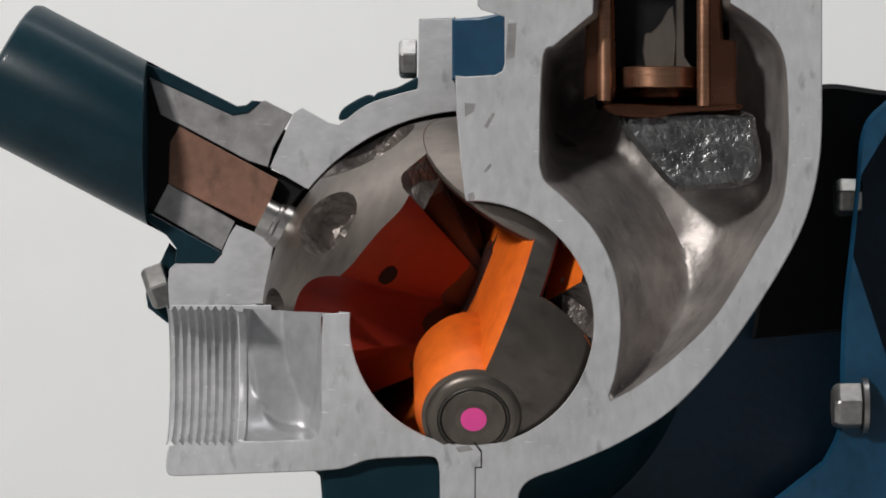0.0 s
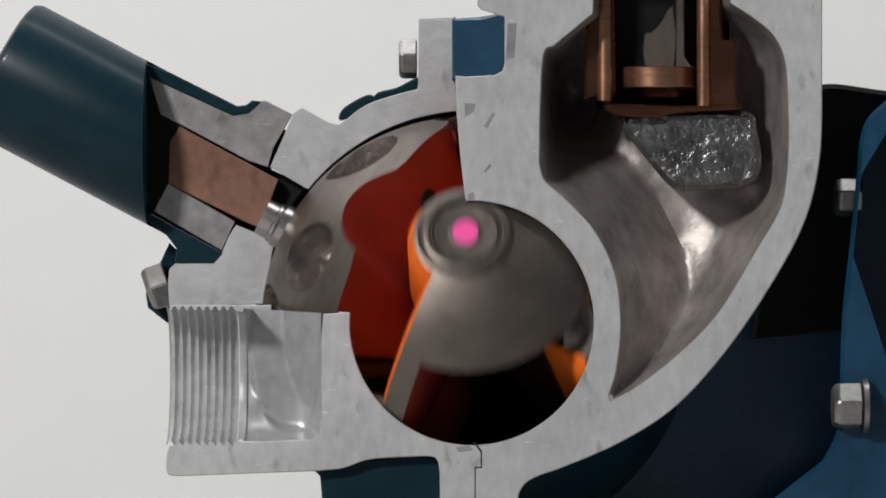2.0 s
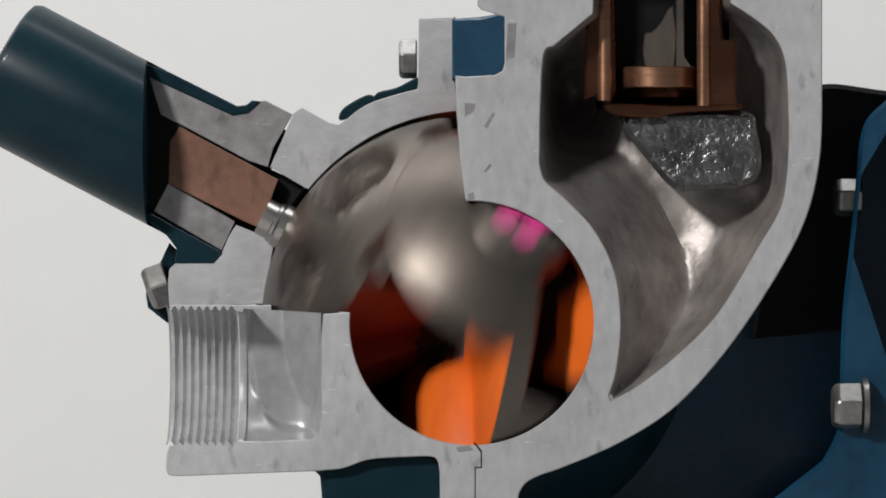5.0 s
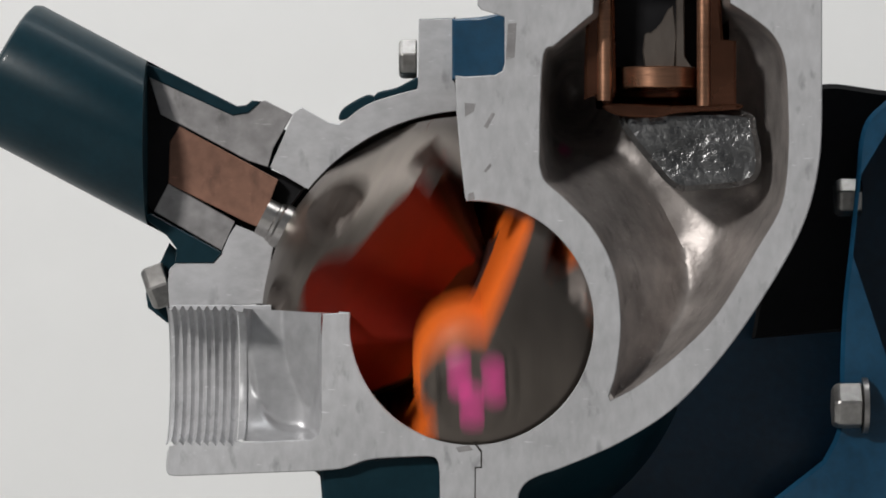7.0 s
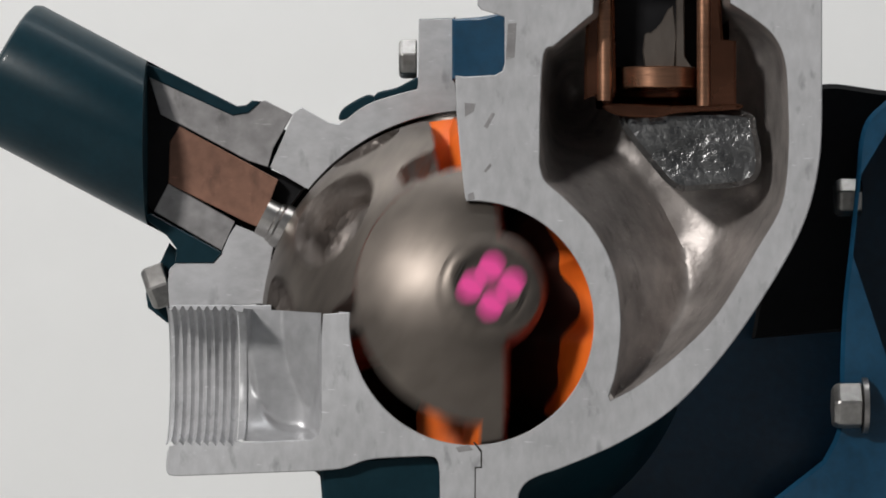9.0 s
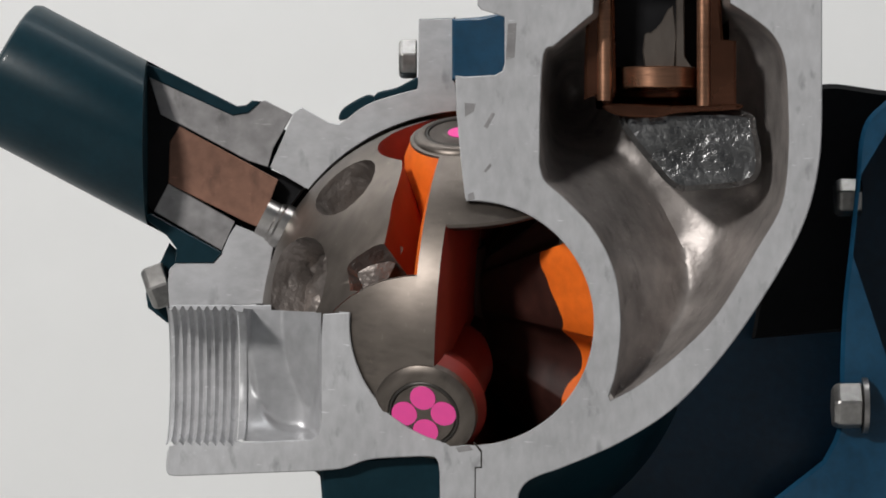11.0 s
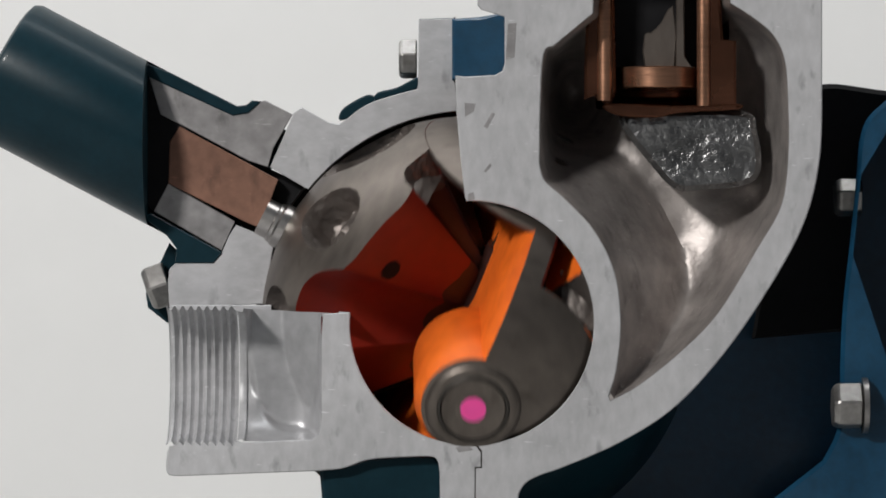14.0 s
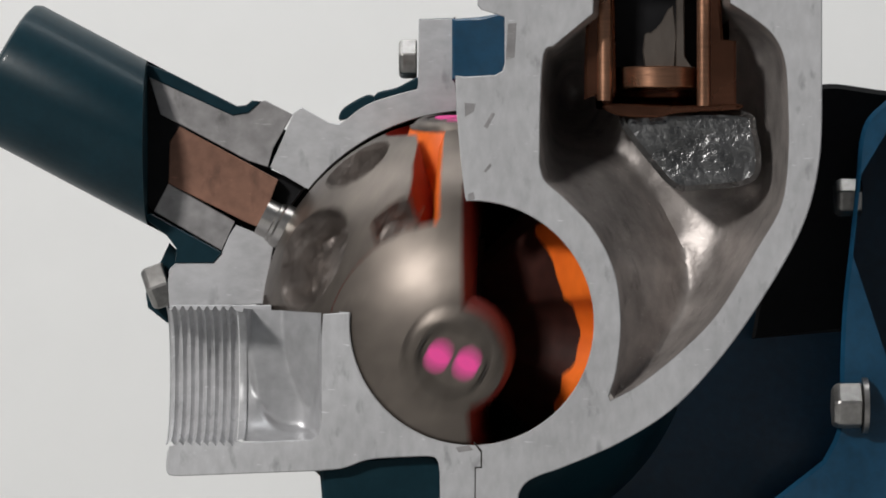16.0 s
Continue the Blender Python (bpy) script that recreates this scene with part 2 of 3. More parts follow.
def hollow(x, y):
    bore = math.sqrt(max(0, 117.5 ** 2 - (y - 665) ** 2))
    e = abs((x - 572) / 136) ** 3.3 + abs((y - 545) / 229) ** 3.3
    t = min(1, max(0, (1.0 - e) / 0.22))
    t = t * t * (3 - 2 * t)
    flat = 110 * (1 - math.exp(-max(0, 568 - x) / 9)) * (1 - math.exp(-max(0, 781 - y) / 7))
    d = bore * (1 - t) + max(flat, bore * 0.2) * t
    d = min(d, 118 * (1 - math.exp(-max(0, 568.5 - x) / 9)))
    q = math.hypot(x - BALL_X, y - BALL_Y)
    return min(d, BALL_DEPTH - math.sqrt(max(0, 391 ** 2 - q * q)) - 2) if q < 391 else d
bm = bmesh.new()
grid_x = [430 + 138.5 * i / 34 for i in range(35)]
grid_y = [547 + 234.5 * i / 48 for i in range(49)]
vs = []
for x in grid_x:
    top = 546 + (x - 430) * 0.06
    vs.append([bm.verts.new(at(x, top + (y - 547) * (781.5 - top) / 234.5, max(0.4, hollow(x, top + (y - 547) * (781.5 - top) / 234.5)))) for y in grid_y])
for i in range(34):
    for j in range(48):
        bm.faces.new((vs[i][j], vs[i + 1][j], vs[i + 1][j + 1], vs[i][j + 1]))
part("port_chamber", bm, PORT, pump, "smooth inlet chamber behind the thread", smooth=True)
part("port_shelf", slab([(300, 540), (480, 540), (480, 549), (620, 556), (620, 562), (300, 556)], 119, B + 40, None, 1.5), CUT_DEEP, pump)
part("port_block", slab([(300, 792), (296, 838), (560, 832), (600, 828), (617, 800), (617, 790)], 24, 240, None, 1.5), BLUE, pump, "blue outside of the inlet port")

# back of the ball chamber
bm = lathe([(-394 * UNIT * math.cos(radians(a)), 394 * UNIT * math.sin(radians(a))) for a in range(0, 91, 5)],
           Matrix.Translation(BALL) @ pose(0, 0, 0, 0, 0, -90), 64)
part("ball_chamber", bm, CAST, pump, "dark spherical bore round the rotors", smooth=True)

# end cover cut at the depth of the ball's centre
cover_in = arc(BORE_X + 3, BORE_Y - 1, 375, 265, 219, 24)
cover = [(803, 33), (804, 130), (809, 176), (808, 198)] + cover_in + [(540, 333), (478, 296), (520, 200), (534, 190), (582, 217), (600, 220)] \
    + spline([(612, 212), (650, 185), (700, 168), (738, 158)], 4) + [(740, 150), (741, 35)]
part("cover_upper", slab(cover, B, B + 160, None, 1.5, 2), (CUT_DEEP, BLUE), pump, "sanded cut face of the end cover")
cover_low = [(418, 398), (486, 426), (478, 470), (470, 538), (300, 546), (297, 500), (300, 476), (312, 465), (378, 464), (392, 450), (404, 420)]
part("cover_lower", slab(cover_low, B, B + 160, None, 1.5, 2), (CUT_DEEP, BLUE), pump, "sanded cut face of the end cover")
carrier = [(262, 131), (285, 140), (412, 197), (436, 195), (456, 180), (470, 178), (518, 203), (484, 262), (474, 296), (440, 285), (330, 226), (284, 203)]
part("bearing_carrier", slab(carrier, B, B + 120, None, 1.5, 2), (CARRIER, BLUE), pump, "cut aluminium bearing carrier")
carrier_low = [(298, 325), (416, 392), (392, 444), (272, 374)]
part("bearing_carrier", slab(carrier_low, B, B + 120, None, 1.5, 2), (CARRIER, BLUE), pump, "cut aluminium bearing carrier")

# blue bearing tube: whole at its far end, opened along its axis near the ball
tube_p, tube_q = at(3, 117, B), at(392, 322, B)
tube_m, tube_len = along(tube_p, tube_q)
r = 134 * UNIT
bm = lathe([(0, 0), (0, r - 0.003), (0.0009, r - 0.0009), (0.003, r), (tube_len, r), (tube_len, 0)], tube_m, 64)
bmesh.ops.bisect_plane(bm, geom=bm.verts[:] + bm.edges[:] + bm.faces[:], plane_co=at(261, 250, B), plane_no=(1, 0, 0), clear_outer=True)
bmesh.ops.holes_fill(bm, edges=[e for e in bm.edges if e.is_boundary], sides=0)
part("bearing_tube", bm, BLUE, pump, "glossy dark blue bearing tube", smooth=True)
bm = lathe([(tube_len * 0.45, r), (tube_len + 0.006, r), (tube_len + 0.012, r * 1.05)], tube_m, 40, 180, 360)
part("tube_shell", bm, BLUE, pump, "opened dark blue tube shell", smooth=True)
part("tube_lip", slab([(258, 112), (300, 128), (420, 188), (436, 186), (446, 178), (462, 180), (440, 200), (412, 205), (262, 136)], B - 4, B + 40, None, 2), BLUE, pump)
part("tube_lip", slab([(268, 378), (392, 446), (378, 466), (310, 466), (312, 440), (296, 418), (252, 384)], B - 4, B + 60, None, 2), BLUE, pump)
# flat black plates give the seal cavity and shaft recess their shade
part("oil_seal", slab([(264, 136), (290, 200), (335, 222), (312, 330), (274, 378), (258, 360), (254, 250)], B + 3, B + 30, None, 1), BLACK, pump, "black plate for the shade in the oil seal cavity")
part("seal_recess_shade", slab([(470, 296), (545, 330), (560, 380), (490, 470), (440, 420), (420, 390)], B + 40, B + 60, None, 1), BLACK, pump, "black plate for the shade in the shaft recess")
# blue lugs of the cover and casting
part("cover_lug", slab(spline([(602, 214), (604, 196), (622, 182), (650, 168), (664, 172), (666, 186), (640, 200)], 3, True), B + 2, B + 90, None, 3), BLUE, pump)
part("cover_lug", slab(spline([(664, 178), (668, 164), (700, 156), (728, 142), (740, 138), (742, 156), (700, 170)], 3, True), B + 2, B + 90, None, 3), BLUE, pump)
part("cover_flange", slab([(742, 34), (803, 32), (806, 30), (806, 170), (742, 150)], B + 20, B + 120, None, 2), BLUE, pump)
part("casting_lug", slab([(800, 34), (850, 30), (900, 22), (900, 142), (800, 142)], 190, 330, None, 6), FLANGE_BLUE, pump, "blue enamel recess beside the casting")
part("lower_foot", slab([(566, 832), (600, 826), (652, 811), (730, 804), (768, 806), (786, 824), (786, 1300), (600, 1300)], 27, 420, None, 6), BLUE, pump, "dark blue foot under the inlet")
part("cut_foot", slab([(780, 1000), (918, 1000), (918, 1500), (780, 1500)], 0, 240, None, 3), CUT, pump)
# gearbox side
bm = bmesh.new()
shell = []
for i in range(23):
    ang = radians(22 + 80 * i / 22)
    row = []
    for k in range(12):
        q = 292 + 107.5 * k / 11
        row.append(bm.verts.new(at(BALL_X + q * math.cos(ang), BALL_Y + q * math.sin(ang), BALL_DEPTH - math.sqrt(400 ** 2 - q * q))))
    shell.append(row)
for p, q in zip(shell, shell[1:]):
    for k in range(11):
        bm.faces.new((p[k], p[k + 1], q[k + 1], q[k]))
part("ball_housing", bm, BLUE, pump, "dark blue outside of the ball housing", smooth=True)
body = spline([(880, 1010), (900, 850), (1100, 760), (1300, 560), (1420, 400), (1500, 380)], 5) + [(1500, 1010)]
part("adapter_body", slab(body, 528, 660, None, 8), FLANGE_BLUE, pump, "dark blue adapter body in the shade")
flange = spline([(1640, 128), (1568, 178), (1526, 228), (1514, 330), (1504, 430), (1492, 540), (1487, 640), (1484, 750), (1456, 815)], 5) + [(1370, 882), (1290, 1010), (1700, 1010)]
part("adapter_flange", slab(flange, 108, 430, None, 8), FLANGE_BLUE, pump, "blue enamel adapter flange")
part("drive_collar", slab([(1400, 156)] + spline([(1440, 152), (1480, 149), (1560, 160), (1660, 170)], 4) + [(1660, 250), (1530, 250), (1524, 340), (1512, 585), (1330, 600), (1380, 300)], 436, 520, None, 8), BLACK, pump, "black drive collar behind the volute")
part("motor_foot", slab([(760, 1290), (1600, 1290), (1600, 2076), (620, 2076), (620, 1290)], 100, 520, None, 6), BLUE, pump, "blue cast base of the pump")
part("base_column", slab([(900, 1000), (1560, 1000), (1560, 1300), (900, 1300)], 130, 500, None, 6), BLUE, pump)


def bolt(x, y, d, turn, radius, height, label):
    ob = part("bolt", bolt_mesh(radius * UNIT, height * UNIT, Matrix.Translation(at(x, y, d)) @ turn), BOLT, pump, label)
    return ob


LEFTWARD = pose(0, 0, 0, 0, 180, 0)
bolt(738, 105, B + 60, LEFTWARD @ pose(0, 0, 0, 12), 38, 34, "steel hexagon bolt head")
bolt(1524, 718, 96, LEFTWARD @ pose(0, 0, 0, 10), 44, 52, "bright steel hexagon bolt head")
bolt(1524, 350, 250, LEFTWARD @ pose(0, 0, 0, 18), 36, 48, "shaded steel hexagon bolt head")
bolt(300, 500, B + 60, LEFTWARD @ pose(0, 0, 0, 0, -20, 0), 46, 44, "steel hexagon bolt head")
part("bolt_boss", slab([(258, 520), (300, 430), (320, 450), (320, 560), (296, 572), (262, 545)], B + 90, B + 160, None, 3), BLUE, pump)
part("bolt_washer", lathe([(0, 0), (0, 50 * UNIT), (9 * UNIT, 50 * UNIT), (9 * UNIT, 0)], Matrix.Translation(at(1526, 718, 96)), 32), BOLT, pump, smooth=True)

part("bushing", slab([(300, 252), (318, 224), (492, 318), (462, 404), (440, 396), (298, 325)], B - 1, B + 110, None, 1.5), BUSH, pump, "brown bronze bushing cut in half")
for line in ([(837, 783), (841, 783), (853, 798), (853, 801), (849, 799)], [(850.5, 798), (853, 798), (853, 829), (850.5, 829)], [(840, 826.5), (852, 826.5), (852, 829), (840, 829)], [(840, 828), (842, 828), (841, 1005), (839, 1005)]):
    part("gasket", slab(line, -0.8, 3, None, 0.3), DARK, pump, "thin dark gasket seam")

# saw nicks and dents left in the sanded face
for dent in ([(822, 182), (842, 184), (838, 198), (823, 207)], [(856, 224), (871, 199), (876, 202), (862, 228)], [(856, 303), (867, 289), (871, 293), (860, 306)],
             [(899, 42), (914, 41), (911, 102), (895, 106)], [(828, 344), (838, 340), (840, 352), (829, 356)], [(806, 792), (830, 788), (838, 797), (812, 801)]):
    part("dent", slab(dent, -0.6, 2, None, 0.4), CARRIER, pump, "dull dent in the cut face")

# ---- bronze check valve in the discharge chamber ----
valve = empty("check_valve", Matrix.Identity(4), "cut bronze check valve with a flat disc", "valve")
vd = 120
vm = Matrix.Translation(at(1170, 0, vd)) @ pose(0, 0, 0, 0, 90, 0)
def vy(y):
    return (y * UNIT)
cup = [(vy(-80), 122 * UNIT), (vy(150), 122 * UNIT), (vy(196), 116 * UNIT), (vy(200), 60 * UNIT), (vy(190), 60 * UNIT), (vy(172), 82 * UNIT), (vy(-80), 84 * UNIT)]
part("valve_cage", lathe(cup, vm, 40, -90, 90), BRONZE, valve, smooth=True)
part("cage_wall", slab([(1044, -80), (1086, -80), (1090, 165), (1078, 192), (1052, 170), (1034, 176), (1034, 100)], 70, vd, None, 5), BRONZE, valve)
part("cage_wall", slab([(1236, -80), (1270, -80), (1280, 70), (1303, 72), (1303, 190), (1235, 194)], 70, vd, None, 5), BRONZE, valve)
part("cage_rib", lathe([(vy(-80), 0), (vy(-80), 13 * UNIT), (vy(180), 13 * UNIT), (vy(180), 0)], Matrix.Translation(at(1070, 0, 72)) @ pose(0, 0, 0, 0, 90, 0), 20), GLINT_BRONZE, valve, smooth=True)
part("cage_rib", lathe([(vy(-80), 0), (vy(-80), 12 * UNIT), (vy(190), 12 * UNIT), (vy(190), 0)], Matrix.Translation(at(1245, 0, 72)) @ pose(0, 0, 0, 0, 90, 0), 20), GLINT_BRONZE, valve, smooth=True)
part("cage_lip", slab(spline([(1072, 184), (1090, 204), (1165, 208), (1200, 200), (1304, 194), (1304, 184), (1200, 188)], 3, True), 62, 130, None, 3), BRONZE, valve)
part("valve_disc", lathe([(vy(122), 0), (vy(122), 67 * UNIT), (vy(124), 69 * UNIT), (vy(158), 69 * UNIT), (vy(160), 67 * UNIT), (vy(160), 0)], Matrix.Translation(at(1164, 0, 128)) @ pose(0, 0, 0, 0, 90, 0), 48), GLINT_BRONZE, valve, "bright turned bronze disc", smooth=True)
part("valve_guide", slab(spline([(1142, 122), (1140, 62), (1152, 58), (1170, 40), (1192, 10), (1194, 122)], 2, True), 100, 110, None, 2), STEEL, valve)
part("valve_guide", slab([(1196, -80), (1210, -80), (1212, 100), (1226, 122), (1196, 122)], 92, 112, None, 2), STEEL, valve)
# added black sheet that imitates the shade inside the open bore
part("valve_bore_shade", slab([(1082, -80), (1242, -80), (1242, 120), (1082, 120)], 138, 150, None, 2), BLACK, valve)
lump = spline([(1096, 214), (1130, 200), (1312, 196), (1340, 235), (1346, 302), (1318, 328), (1250, 336), (1196, 335), (1150, 290)], 5, True)
part("casting_pad", slab(lump, 88, 200, None, 10), ROUGH_CAST, pump, "rough pitted casting pad")

# ---- rotors ----
def lobe_outline():
    """One half turn of a rotor's edge, in degrees ahead of the boss and towards the other rotor, and the zone of each point:
    1 the round socket of the disc's knuckle, 2 the scalloped valley, 3 the cast bites beside the socket."""
    pts, zones = [], []
    def run(zone, line, steps=4):
        line = spline(line, steps)[:-1]
        pts.extend(line)
        zones.extend([zone] * len(line))
    run(3, [(-38, -31.8), (-36, -34.5), (-30, -38), (-26, -39), (-23, -37), (-18.5, -33.7)], 3)
    reach = radians(37.8)
    for a in range(-30, 31, 4):
        z, y = math.sin(reach) * math.sin(radians(a)), math.cos(reach)
        pts.append((math.degrees(math.atan2(z, y)), -math.degrees(math.asin(math.sin(reach) * math.cos(radians(a))))))
        zones.append(1)
    run(3, [(19, -33.6), (21, -34), (26, -36), (31, -37.2), (36, -35), (38.5, -32)], 3)
    run(2, [(38.5, -32), (45, -32.4), (53, -35), (62, -37), (68, -38.2), (73, -40)])
    run(2, [(73, -40), (75.5, -44), (80, -48.3), (87, -50.8), (94, -50.5), (100, -48.6), (105, -44.6), (108, -39.6)])
    run(2, [(108, -39.6), (113, -38.2), (120, -37), (128, -35.6), (135, -33.6), (142, -31.8)])
    return pts, zones


BARREL = 38 * UNIT


def rotor_body(sign, pockets):
    """The solid of one rotor, its axis along x: spherical outside, lobes with radial faces."""
    R = BALL_R * UNIT
    half, tags = lobe_outline()
    tags = tags + tags
    ring = half + [(u + 180, v) for u, v in half]
    chart = lambda u, v: Vector(((90 + v) * math.cos(radians(u)), (90 + v) * math.sin(radians(u))))
    def direction(p):
        v, u = p.length - 90, math.atan2(p.y, p.x)
        cv = math.cos(radians(v))
        return Vector((sign * math.sin(radians(v)), -cv * math.cos(u), -cv * math.sin(u)))
    def core(n):
        side = Vector((n.x, 0, n.z)).normalized()
        return Vector((0, 0.42 * R * n.y, 0)) + side * BARREL * 0.8
    outer = [chart(u, v) for u, v in ring]
    holes = []
    for (hu, hv, ru, rv) in pockets:
        holes.append([chart(hu + ru * math.cos(math.tau * k / 20) / max(0.2, math.cos(radians(hv))), hv + rv * math.sin(math.tau * k / 20)) for k in range(20)])
    pts, edges = [], []
    for loop in [outer] + holes:
        s = len(pts)
        pts += loop
        edges += [(s + i, s + (i + 1) % len(loop)) for i in range(len(loop))]
    poly = [tuple(p) for p in outer]
    hole_polys = [[tuple(p) for p in h] for h in holes]
    step = 4.0
    for i in range(-30, 31):
        for j in range(-30, 31):
            p = (i * step + (j % 2) * step / 2 + 0.13, j * step + 0.07)
            if inside(p, poly):
                pts.append(Vector(p))
    for h in holes:
        mid = sum(h, Vector((0, 0))) / len(h)
        pts += [mid + (h[k] - mid) * f for f in (0.3, 0.5, 0.68, 0.84) for k in range(20)]
    verts, _, tris, origin, *_ = delaunay_2d_cdt(pts, edges, [], 0, 1e-5)
    bm = bmesh.new()
    top = [bm.verts.new(direction(v) * R) for v in verts]
    low = [bm.verts.new(core(direction(v))) for v in verts]
    floor_cache = {}
    def sunk(i):
        if i not in floor_cache:
            w = verts[i]
            floor_cache[i] = bm.verts.new(direction(w) * R * (0.83 + 0.035 * noise.noise(Vector((w.x, w.y, 0)) * 0.3) + 0.012 * noise.noise(Vector((w.x, w.y, 5)) * 0.9)))
        return floor_cache[i]
    count, mids = {}, {}
    for t in tris:
        c = sum((verts[i] for i in t), Vector((0, 0))) / 3
        if not inside(tuple(c), poly):
            continue
        pocket = any(inside(tuple(c), h) for h in hole_polys)
        if pocket:
            f = bm.faces.new([sunk(i) for i in t])
            f.material_index = 2
        else:
            bm.faces.new([top[i] for i in t])
            for a, b in ((t[0], t[1]), (t[1], t[2]), (t[2], t[0])):
                count.setdefault(frozenset((a, b)), []).append((a, b))
        f = bm.faces.new([low[i] for i in reversed(t)])
        f.material_index = 3
    for pair in count.values():
        if len(pair) == 1:
            a, b = pair[0]
            m = (verts[a] + verts[b]) / 2
            near = min(min((m - p).length for p in h) for h in holes) if holes else 99
            if near < 6 and a in floor_cache and b in floor_cache:
                f = bm.faces.new((top[a], top[b], sunk(b), sunk(a)))
                f.material_index = 2
            else:
                ia, ib = (origin[k][0] if origin[k] else 0 for k in (a, b))
                zone = min(tags[ia], tags[ib]) if max(ia, ib) < len(tags) else 1
                # rim paint ends in an uneven edge; deeper bare metal is darkened for shade
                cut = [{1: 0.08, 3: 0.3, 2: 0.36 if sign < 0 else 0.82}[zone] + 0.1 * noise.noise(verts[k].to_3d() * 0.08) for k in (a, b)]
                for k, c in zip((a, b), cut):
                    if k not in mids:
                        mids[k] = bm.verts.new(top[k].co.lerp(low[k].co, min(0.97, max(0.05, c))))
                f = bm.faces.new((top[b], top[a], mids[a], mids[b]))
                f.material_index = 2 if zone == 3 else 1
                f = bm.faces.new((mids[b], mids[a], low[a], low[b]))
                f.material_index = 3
    bmesh.ops.delete(bm, geom=[v for v in bm.verts if not v.link_faces], context="VERTS")
    return bm


def bite_floor(sign, mid):
    """The sloping cast floor of the bite at mid degrees ahead of a boss."""
    bm = bmesh.new()
    rows = []
    for i in range(13):
        row = []
        for j in range(9):
            u, v = radians(mid - 14 + 28 * i / 12), radians(-42 + 10.5 * j / 8)
            sink = 0.95 - 0.11 * (j / 8) ** 1.4 + 0.012 * noise.noise(Vector((u * 14, v * 14, 3)))
            n = Vector((sign * math.sin(v), -math.cos(v) * math.cos(u), -math.cos(v) * math.sin(u)))
            row.append(bm.verts.new(n * BALL_R * UNIT * sink))
        rows.append(row)
    for p, q in zip(rows, rows[1:]):
        for j in range(8):
            bm.faces.new((p[j], p[j + 1], q[j + 1], q[j]))
    return bm


DOTS = {1: [(0, 0)], 2: [(-25, 6), (25, -7)], 3: [(-23, 20), (38, 6), (-1, -40)], 4: [(0, 33), (-35, 0), (36, 4), (2, -32)]}


def rotor(name, sign, lean, paint, label, numbers, pockets):
    R = BALL_R * UNIT
    thing = empty(name, Matrix.Translation(BALL) @ pose(0, 0, 0, 0, lean, 0), label, "rotor", "pump rotors")
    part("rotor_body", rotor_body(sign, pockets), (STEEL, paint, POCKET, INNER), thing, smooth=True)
    for mid in (-28, 28, 152, 208):
        part("cast_bite", bite_floor(sign, mid), POCKET, thing, "rough cast floor of a bite", smooth=True)
    for k, number in enumerate(numbers):
        spin = pose(0, 0, 0, 180 * k)
        face = spin @ pose(0, 0, 0, 0, 0, -90)
        # the boss with its collar and groove
        c0, c1, c2, c3 = (87, 85, 79, 72) if sign < 0 else (94, 92, 84, 74)
        part("collar", lathe([(0.945 * R, c0 * UNIT), (R - 8 * UNIT, c1 * UNIT), (R - 2 * UNIT, c2 * UNIT), (R + 1.5 * UNIT, c3 * UNIT), (R + 1 * UNIT, 65 * UNIT), (R - 9 * UNIT, 62.5 * UNIT)], face, 44), STEEL, thing, smooth=True)
        part("groove", lathe([(R - 6 * UNIT, 65 * UNIT), (R - 0.2 * UNIT, 64 * UNIT), (R + 1.6 * UNIT, 62 * UNIT), (R + 1.6 * UNIT, 59.5 * UNIT), (R - 3 * UNIT, 58 * UNIT)], face, 44), DARK, thing)
        boss = part("boss", lathe([(R - 12 * UNIT, 58 * UNIT), (R - 2 * UNIT, 58 * UNIT), (R, 56 * UNIT), (R - 1.5 * UNIT, 30 * UNIT), (R - 3 * UNIT, 0)], face, 44), STEEL, thing, smooth=True)
        for dx, dz in DOTS[number]:
            p = pose(0, 0, 0, 0, -lean, 0) @ Vector((dx * UNIT, 0, dz * UNIT))
            part("paint_dot", lathe([(R - 4 * UNIT, 23.5 * UNIT), (R + 0.8 * UNIT, 23 * UNIT), (R + 1.2 * UNIT, 0)], spin @ Matrix.Translation((p.x, 0, p.z)) @ pose(0, 0, 0, 0, 0, -90), 24), PINK, boss, "pink painted marker dot", smooth=True)
    # barrel takes the same dark shade colour as the deep walls
    part("hinge_barrel", lathe([(-0.42 * R, 0), (-0.42 * R, BARREL), (0.42 * R, BARREL), (0.42 * R, 0)], pose(0, 0, 0, 0, 0, 90), 28), INNER, thing, "hinge barrel coloured dark as if in shade", smooth=True)
    stub = -sign
    part("shaft", lathe([(0.93 * R, 0), (0.93 * R, 42 * UNIT), (R + 12 * UNIT, 42 * UNIT), (R + 16 * UNIT, 38 * UNIT), (R + 22 * UNIT, 38 * UNIT), (R + 24 * UNIT, 35 * UNIT), (R + 46 * UNIT, 35 * UNIT), (R + 46 * UNIT, 0)],
                        pose(0, 0, 0, 0, 0, 0 if stub > 0 else 180), 40), SHINE, thing, "bright turned shaft", smooth=True)
    return thing


left_rotor = rotor("rotor", 1, TILT, RED, "grey steel rotor with red painted lobe faces on the inclined shaft", (2, 4),
                   [(-4 + 180 * k + o, -56.5, ru, rv) for k in (0, 1) for o, ru, rv in ((0, 14.5, 15), (59, 9.5, 12), (123, 10, 10.5))])
right_rotor = rotor("rotor", -1, RISE, ORANGE, "grey steel rotor with orange painted lobe faces on the second shaft", (1, 3), [])

